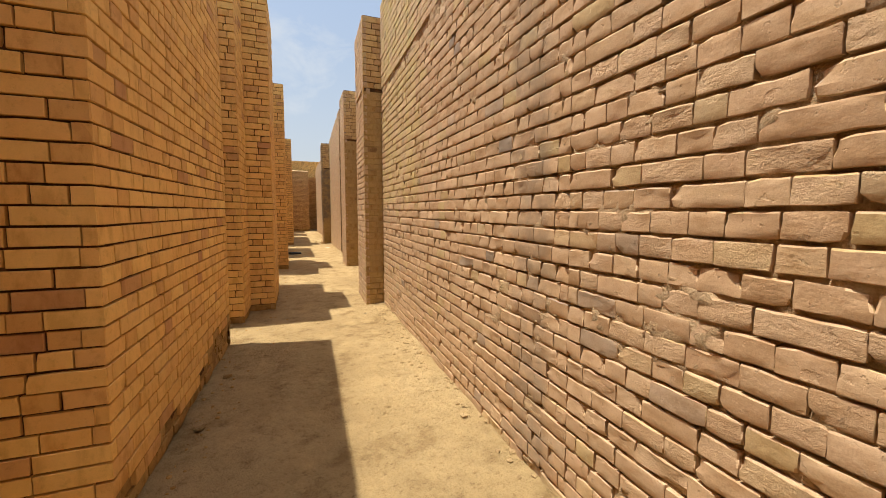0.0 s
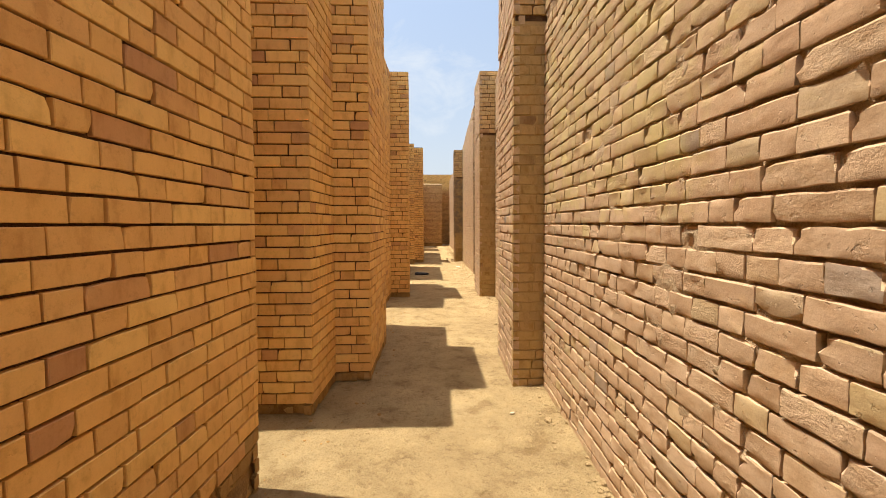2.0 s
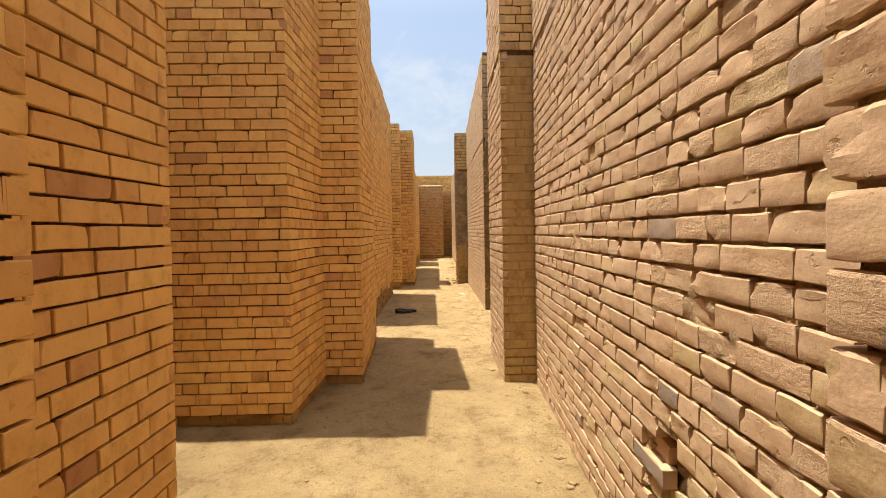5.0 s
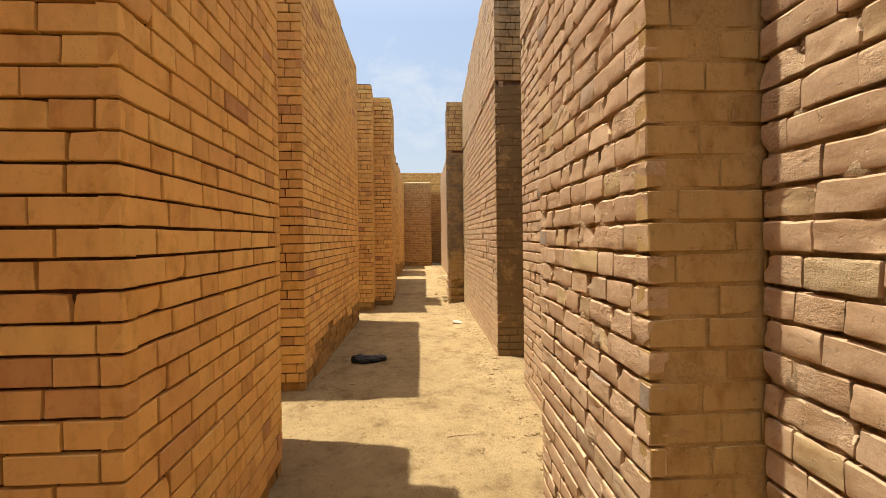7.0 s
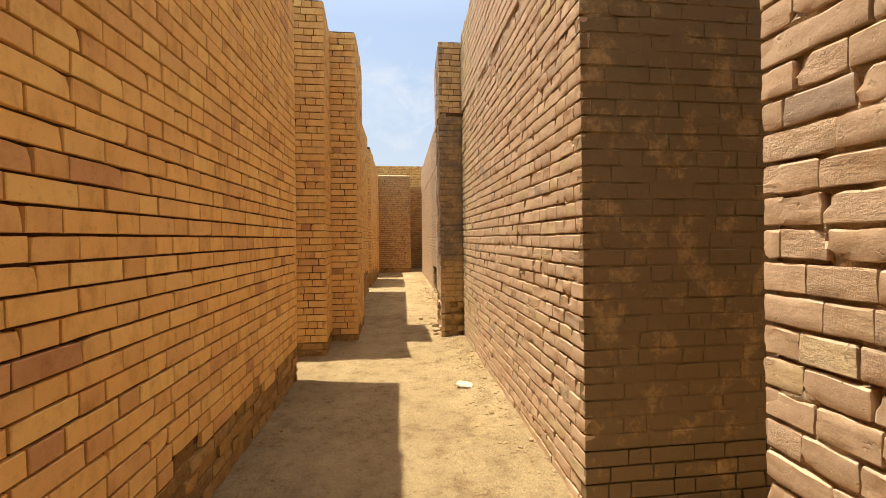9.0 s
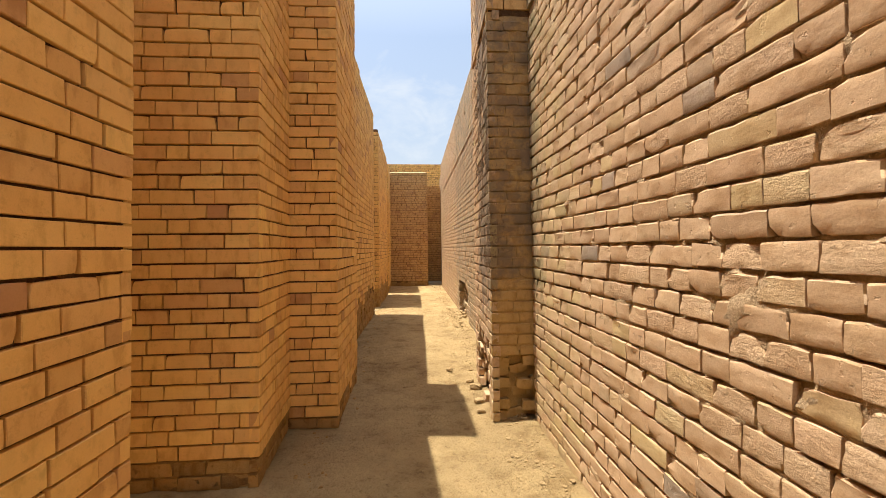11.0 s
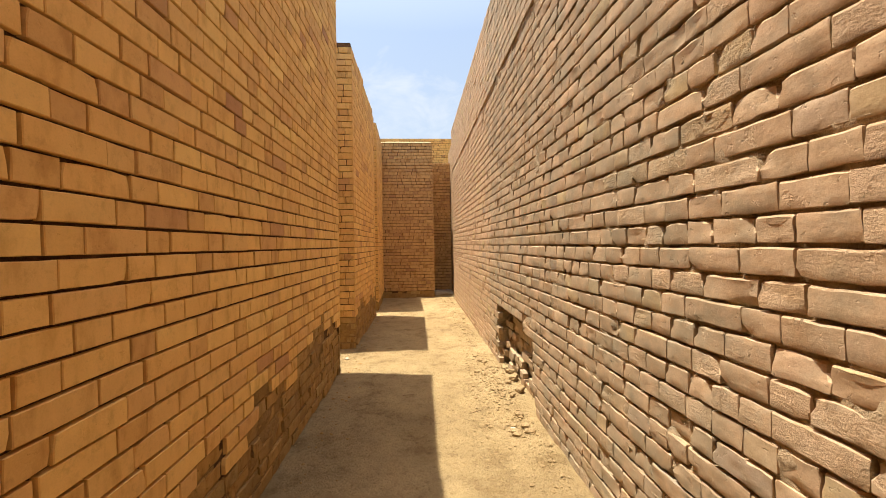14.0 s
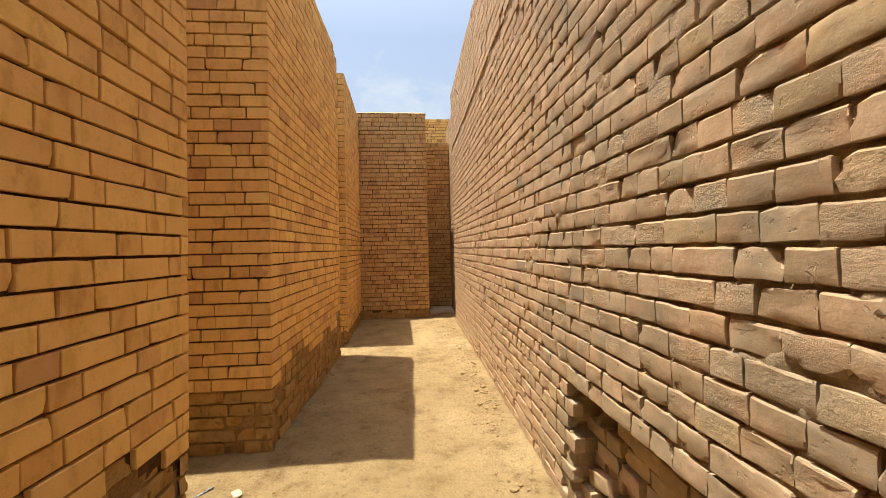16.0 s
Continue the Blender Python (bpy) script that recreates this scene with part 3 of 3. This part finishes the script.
wall("wall_east_6", [(2.25, 28.8), (2.225, 23.905)], [(XE, 23.905), (XE, 28.8)], 4.34, "worn", OLDL, groove=3.22)
wall("wall_east_7", [(2.36, 31.0), (2.33, 28.81)], [(XE, 28.81), (XE, 31.0)], 4.2, "worn", OLDL)
# across the far end
wall("wall_north_1", [(XB, 29.34), (1.79, 29.34), (1.80, 30.6)], [(XB, 30.6)], 4.14, "crisp", "brown brick pier closing the far end of the passage", wear=lambda y: 0.15, brick=FAR_BRICK)
wall("wall_north_2", [(1.81, 30.3), (2.34, 30.3)], [(2.34, 30.59), (1.81, 30.59)], 3.80, "crisp", "low brown brick wall between pier and side wall", brick=FAR_BRICK)
wall("wall_north_3", [(-5.0, 33.0), (XE, 33.0)], [(XE, 33.7), (-5.0, 33.7)], 5.24, "crisp", "taller pale brick wall behind the far pier", near=4.9)


def coping(x0, x1, y0, y1, z):
    """An uneven bed of dried mud along a wall's top."""
    nx, ny = max(2, int((x1 - x0) / 0.06)), max(2, int((y1 - y0) / 0.08))
    v = []
    for j in range(ny + 1):
        for i in range(nx + 1):
            x, y = x0 + (x1 - x0) * i / nx, y0 + (y1 - y0) * j / ny
            rim = i in (0, nx) or j in (0, ny)
            v.append((x, y + (0.02 * noise.noise((x * 9, 3, 1)) if j == 0 else 0), z + (-0.01 if rim else 0.045 + 0.03 * noise.noise((x * 5, y * 5, 2)))))
    f = [(j * (nx + 1) + i, j * (nx + 1) + i + 1, (j + 1) * (nx + 1) + i + 1, (j + 1) * (nx + 1) + i) for j in range(ny) for i in range(nx)]
    tagged(mesh_object("coping", v, f, CRUMB, smooth=True), "uneven dried-mud coping along the far pier's top", "coping", kind="structure")


coping(-1.5, 1.80, 29.33, 30.6, gz(29.34) + 4.115)

# plain walls, added to close the place out of sight
# the back west one is there to shut yard light out of the openings
for name, x0, x1, y0, y1 in (("wall_back_west", -2.3, XB - 0.004, -4.6, 32.9), ("wall_far_west", -6.2, -5.6, -5.0, 33.7), ("wall_far_east", 6.0, 6.6, -5.0, 33.7), ("wall_south", -5.6, 6.0, -5.2, -4.6)):
    v, f = prism([(x0, y0), (x1, y0), (x1, y1), (x0, y1)], 4.2)
    tagged(mesh_object(name, v, f, OLD_MORTAR), "plain sand-coloured masonry wall, added out of sight to close the ruin", "wall", kind="structure")

# ---------------------------------------------------------------- crust on the old pier
def drip(r):
    """One run of hardened residue: a narrow lobed tongue, thicker at its lower end; back at y = 0, hanging down from z = 0."""
    long_, wide, thick = r.uniform(0.008, 0.032), r.uniform(0.002, 0.0045), r.uniform(0.002, 0.005)
    v, f = [], []
    for k, (w, d) in enumerate(((0.35, 0.3), (0.7, 0.6), (0.6, 0.75), (1.0, 1.0), (0.45, 0.5))):
        z, x0 = -long_ * k / 4, r.uniform(-0.2, 0.2) * wide
        v += [(x0 - w * wide, 0.004, z), (x0 - 0.5 * w * wide, -d * thick, z), (x0 + 0.5 * w * wide, -d * thick * r.uniform(0.7, 1.1), z), (x0 + w * wide, 0.004, z)]
    for k in range(4):
        f += [(4 * k + c + 4, 4 * k + c + 5, 4 * k + c + 1, 4 * k + c) for c in range(3)]
    return np.array(v), f + [(0, 1, 2, 3), (19, 18, 17, 16)]


def crust(faces, seed):
    r = random.Random(seed)
    kinds = [drip(r) for _ in range(24)]
    vs, fs, n = [], [], 0
    for a, b2, out, count, reach in faces:
        a, b2 = Vector(a), Vector(b2)
        d = (b2 - a).normalized()
        nrm = Vector(out)
        for _ in range(count):
            u = min(abs(r.gauss(0, reach)), (b2 - a).length - 0.02)
            z = r.uniform(0.95, 3.15)
            p = a + d * u
            if noise.noise((u * 6, z * 5, 3.0)) + 0.35 * noise.noise((u * 25, z * 20, 5.0)) < 0.28 - 0.2 * min(max(z - 1.0, 0), 1.2) or (z / COURSE) % 1 < 0.16:
                continue
            kv, kf = kinds[r.randrange(24)]
            vs.append(np.outer(kv[:, 0], (d.x, d.y, 0)) - np.outer(kv[:, 1], (nrm.x, nrm.y, 0)) + np.outer(kv[:, 2], (0, 0, 1)) + np.array((p.x, p.y, gz(p.y) + z)))
            fs += [tuple(i + n for i in q) for q in kf]
            n += len(kv)
    tagged(mesh_object("soot_crust", np.concatenate(vs), fs, CRUST, smooth=True), "dark crust of hardened drips on the old pier's corner", "crust", kind="stuff")


crust([((1.847, 18.095), (1.891, 19.16), (-1, 0), 14000, 0.34), ((1.847, 18.095), (2.15, 18.095), (0, -1), 500, 0.09)], 31)

# ---------------------------------------------------------------- ground
def axis(lo, hi, step, outer):
    inner = list(np.arange(lo, hi + step / 2, step))
    return [lo - o for o in reversed(outer)] + inner + [hi + o for o in outer]


xs = axis(-2.4, 3.0, 0.045, [0.5, 1.5, 4, 12, 40, 150, 600])
ys = axis(-0.5, 33.2, 0.05, [0.5, 1.5, 4, 12, 40, 150, 600])


def ground_height(x, y):
    z = gz(y)
    if -3 < x < 4 and -3 < y < 33:
        z += 0.012 * noise.noise((x * 1.3, y * 1.3, 0)) + 0.010 * noise.noise((x * 4.5, y * 4.5, 2)) + 0.006 * noise.noise((x * 12, y * 12, 5))
        # dust and crumbs banked against the old wall
        foot = 1.70 + 0.028 * y if y < 11 else 2.12
        z += 0.045 * max(0.0, 1 - abs(x - foot) / 0.32) * (0.6 + 0.6 * noise.noise((x * 4, y * 3, 9)))
        z += 0.05 * max(0.0, 1 - math.hypot(x - 2.0, (y - 22.7) * 0.45) / 0.4)
    return z


gv = [(x, y, ground_height(x, y)) for y in ys for x in xs]
nx = len(xs)
gf = [(j * nx + i, j * nx + i + 1, (j + 1) * nx + i + 1, (j + 1) * nx + i) for j in range(len(ys) - 1) for i in range(nx - 1)]
tagged(mesh_object("ground", gv, gf, GROUND, smooth=True), "trodden dusty sand floor climbing gently between the walls", "ground", kind="structure")

# ---------------------------------------------------------------- loose things
def pebble(r, size, flat=0.6):
    bm = bmesh.new()
    bmesh.ops.create_icosphere(bm, subdivisions=1, radius=1)
    o = r.uniform(0, 99)
    for q in bm.verts:
        k = 1 + 0.45 * noise.noise(q.co * 1.3 + Vector((o, o, o)))
        q.co = Vector((q.co.x * k * size * r.uniform(0.9, 1.3), q.co.y * k * size, q.co.z * k * size * flat))
    vs = [q.co.copy() for q in bm.verts]
    fs = [tuple(q.index for q in g.verts) for g in bm.faces]
    bm.free()
    return vs, fs


def scatter(name, count, where, sizes, mat, label, seed):
    r = random.Random(seed)
    kinds = [pebble(r, 1.0) for _ in range(9)]
    vs, fs = [], []
    for _ in range(count):
        x, y = where(r)
        s = sizes[0] + (sizes[1] - sizes[0]) * r.random() ** 3
        a = r.uniform(0, 6.3)
        kv, kf = kinds[r.randrange(9)]
        off = len(vs)
        zz = ground_height(x, y) + s * 0.22
        vs += [(x + s * (q.x * math.cos(a) - q.y * math.sin(a)), y + s * (q.x * math.sin(a) + q.y * math.cos(a)), zz + s * q.z) for q in kv]
        fs += [tuple(i + off for i in g) for g in kf]
    return tagged(mesh_object(name, vs, fs, mat), label, "rubble", kind="stuff")


def by_old_wall(r):
    y = r.uniform(1.0, 29)
    foot = 1.72 + 0.029 * y if y < 6.4 else (1.99 + 0.06 * (y - 7.4) if y < 10.8 else 2.16)
    return foot - abs(r.gauss(0, 0.16)), y


def on_floor(r):
    y = r.uniform(1.5, 29)
    return r.uniform(0.0, 2.0) + (0.1 if y > 12 else -0.1), y


def by_new_wall(r):
    y = r.uniform(2.6, 28)
    return (-0.1 if y < 6 else 0.25 if y < 17 else 0.5) + abs(r.gauss(0, 0.12)), y


scatter("crumbs", 2600, by_old_wall, (0.003, 0.020), CRUMB, "small crumbs of brick and mortar along the old wall", 21)
scatter("pebbles", 2600, on_floor, (0.002, 0.010), CRUMB, "small pebbles strewn over the sand", 22)
scatter("grit", 700, by_new_wall, (0.003, 0.016), BASE_BRICK, "brick grit along the restored wall's foot", 23)
scatter("fallen_crumbs", 260, lambda r: (2.05 - abs(r.gauss(0, 0.14)), r.gauss(22.6, 0.5)), (0.004, 0.018), CRUMB, "crumbs fallen from the broken patch of wall", 24)


scatter("clods", 340, by_old_wall, (0.006, 0.034), CRUMB, "clods of dried mud along the old wall's foot", 25)
scatter("hole_clods", 70, lambda r: (2.08 - abs(r.gauss(0, 0.12)), r.uniform(21.7, 23.5)), (0.012, 0.045), CRUMB, "clods spilled from the broken patch of wall", 26)


def lump(name, x, y, size, mat, label, seed, flat=0.6):
    """A broken brick or stone lying on the sand."""
    r = random.Random(seed)
    bm = bmesh.new()
    bmesh.ops.create_icosphere(bm, subdivisions=3, radius=1)
    o = Vector((r.uniform(0, 99), r.uniform(0, 99), r.uniform(0, 99)))
    for q in bm.verts:
        p = q.co.copy()
        m = max(abs(p.x), abs(p.y), abs(p.z))
        p = p.lerp(p / m, 0.65)
        p *= 1 + 0.16 * noise.noise(p * 1.6 + o) + 0.07 * noise.noise(p * 5 + o)
        q.co = Vector((p.x * size * 1.25, p.y * size * 0.8, p.z * size * flat))
    bmesh.ops.rotate(bm, verts=bm.verts, cent=(0, 0, 0), matrix=Euler((r.uniform(-.2, .2), r.uniform(-.2, .2), r.uniform(0, 6))).to_matrix())
    me = bpy.data.meshes.new(name)
    low = min(q.co.z for q in bm.verts)
    bm.to_mesh(me)
    bm.free()
    me.materials.append(mat)
    ob = tagged(new(name, me), label, "rubble", group="fallen rubble")
    ob.location = (x, y, ground_height(x, y) - low - size * flat * 0.25)
    return ob


LUMP = "broken lump of tan brick lying on the sand"
for k, (x, y, s) in enumerate([(2.20, 22.42, 0.04), (2.23, 22.75, 0.045), (2.10, 22.3, 0.022), (2.22, 23.1, 0.04), (2.14, 22.6, 0.025), (2.10, 21.72, 0.02), (2.24, 22.95, 0.04), (2.06, 22.9, 0.02), (-0.04, 3.43, 0.03),
                               (1.81, 18.52, 0.035), (1.83, 18.84, 0.045), (1.79, 18.3, 0.028), (1.80, 19.02, 0.03), (0.02, 4.25, 0.03), (1.63, 19.4, 0.03), (1.95, 8.4, 0.04)]):
    lump("brick_lump", x, y, s, CRUMB, LUMP, 40 + k)
for k, (x, y, s) in enumerate([(1.50, 6.0, 0.018), (1.86, 16.2, 0.06), (0.42, 23.84, 0.03), (1.98, 21.8, 0.014)]):
    lump("pale_stone", x, y, s, CHALK, "flat whitish stone chip on the sand", 70 + k, 0.25)


def twig(x, y, a, length, seed):
    r = random.Random(seed)
    cu = bpy.data.curves.new("twig", "CURVE")
    cu.dimensions, cu.bevel_depth, cu.bevel_resolution = "3D", 0.0035, 1
    sp = cu.splines.new("POLY")
    sp.points.add(5)
    for k, q in enumerate(sp.points):
        u = length * (k / 5 - 0.5)
        px, py = x + u * math.cos(a) + r.uniform(-.008, .008), y + u * math.sin(a) + r.uniform(-.008, .008)
        q.co, q.radius = (px, py, ground_height(px, py) + 0.004, 1), 1 - 0.12 * k
    cu.materials.append(TWIG)
    tagged(new("twig", cu), "thin dry twig lying on the sand", "twig", group="dry twigs")


for k, e in enumerate([(1.56, 12.58, 0.1, 0.22), (0.49, 13.53, 2.6, 0.18), (1.76, 22.13, 0.3, 0.12), (1.19, 18.97, 0.05, 0.13), (1.20, 22.57, 0.1, 0.11), (0.62, 13.62, 0.4, 0.1)]):
    twig(*e, 90 + k)


def discarded_bag(x, y, a):
    """A crumpled black bag: a folded body with a slack mouth and a knotted corner."""
    root = tagged(new("discarded_bag"), "crumpled black plastic bag lying flat on the sand", "bag")
    root.location, root.rotation_euler = (x, y, ground_height(x, y)), (0, 0, a)
    def blob(name, centre, size, seed, crease, parent):
        bm = bmesh.new()
        bmesh.ops.create_icosphere(bm, subdivisions=4, radius=1)
        o = Vector((seed, seed * 2.0, 0))
        for q in bm.verts:
            p = q.co
            k = 1 + crease * noise.noise(p * 2.1 + o) + crease * 0.8 * abs(noise.noise(p * 5.0 + o)) - crease * 0.5 * abs(noise.noise(Vector((p.x * 1.5, p.y * 9, p.z * 3)) + o))
            c = p * k
            q.co = Vector((centre[0] + c.x * size[0], centre[1] + c.y * size[1], max(centre[2] + c.z * size[2], -0.004 + 0.004 * noise.noise(p * 6))))
        me = bpy.data.meshes.new(name)
        bm.to_mesh(me)
        bm.free()
        me.materials.append(PLASTIC)
        me.polygons.foreach_set("use_smooth", [True] * len(me.polygons))
        ob = new(name, me)
        ob.parent = parent
        return ob
    blob("body", (0, 0, 0.026), (0.185, 0.085, 0.042), 3, 0.32, root)
    blob("mouth", (-0.12, 0.035, 0.034), (0.075, 0.06, 0.045), 8, 0.4, root)
    blob("knot", (0.135, 0.02, 0.024), (0.065, 0.055, 0.034), 15, 0.4, root)


discarded_bag(0.67, 14.34, 0.2)

bm = bmesh.new()
bmesh.ops.create_cube(bm, size=1)
bmesh.ops.scale(bm, verts=bm.verts, vec=(0.11, 0.014, 0.006))
bmesh.ops.bevel(bm, geom=bm.edges[:], offset=0.002, segments=1, affect="EDGES")
me = bpy.data.meshes.new("plastic_strip")
bm.to_mesh(me)
bm.free()
me.materials.append(STRIP)
strip = tagged(new("plastic_strip", me), "short dark plastic strip lying on the sand", "litter")
strip.matrix_basis = pose(0.22, 23.88, ground_height(0.22, 23.88) + 0.006, 0, -6, 50)

# sunlit step in the far recess
v, f = prism([(1.82, 29.65), (2.3, 29.65), (2.3, 30.28), (1.82, 30.28)], 0.08)
tagged(mesh_object("step", v, f, CHALK), "low pale masonry step at the passage's far end", "step", kind="structure")
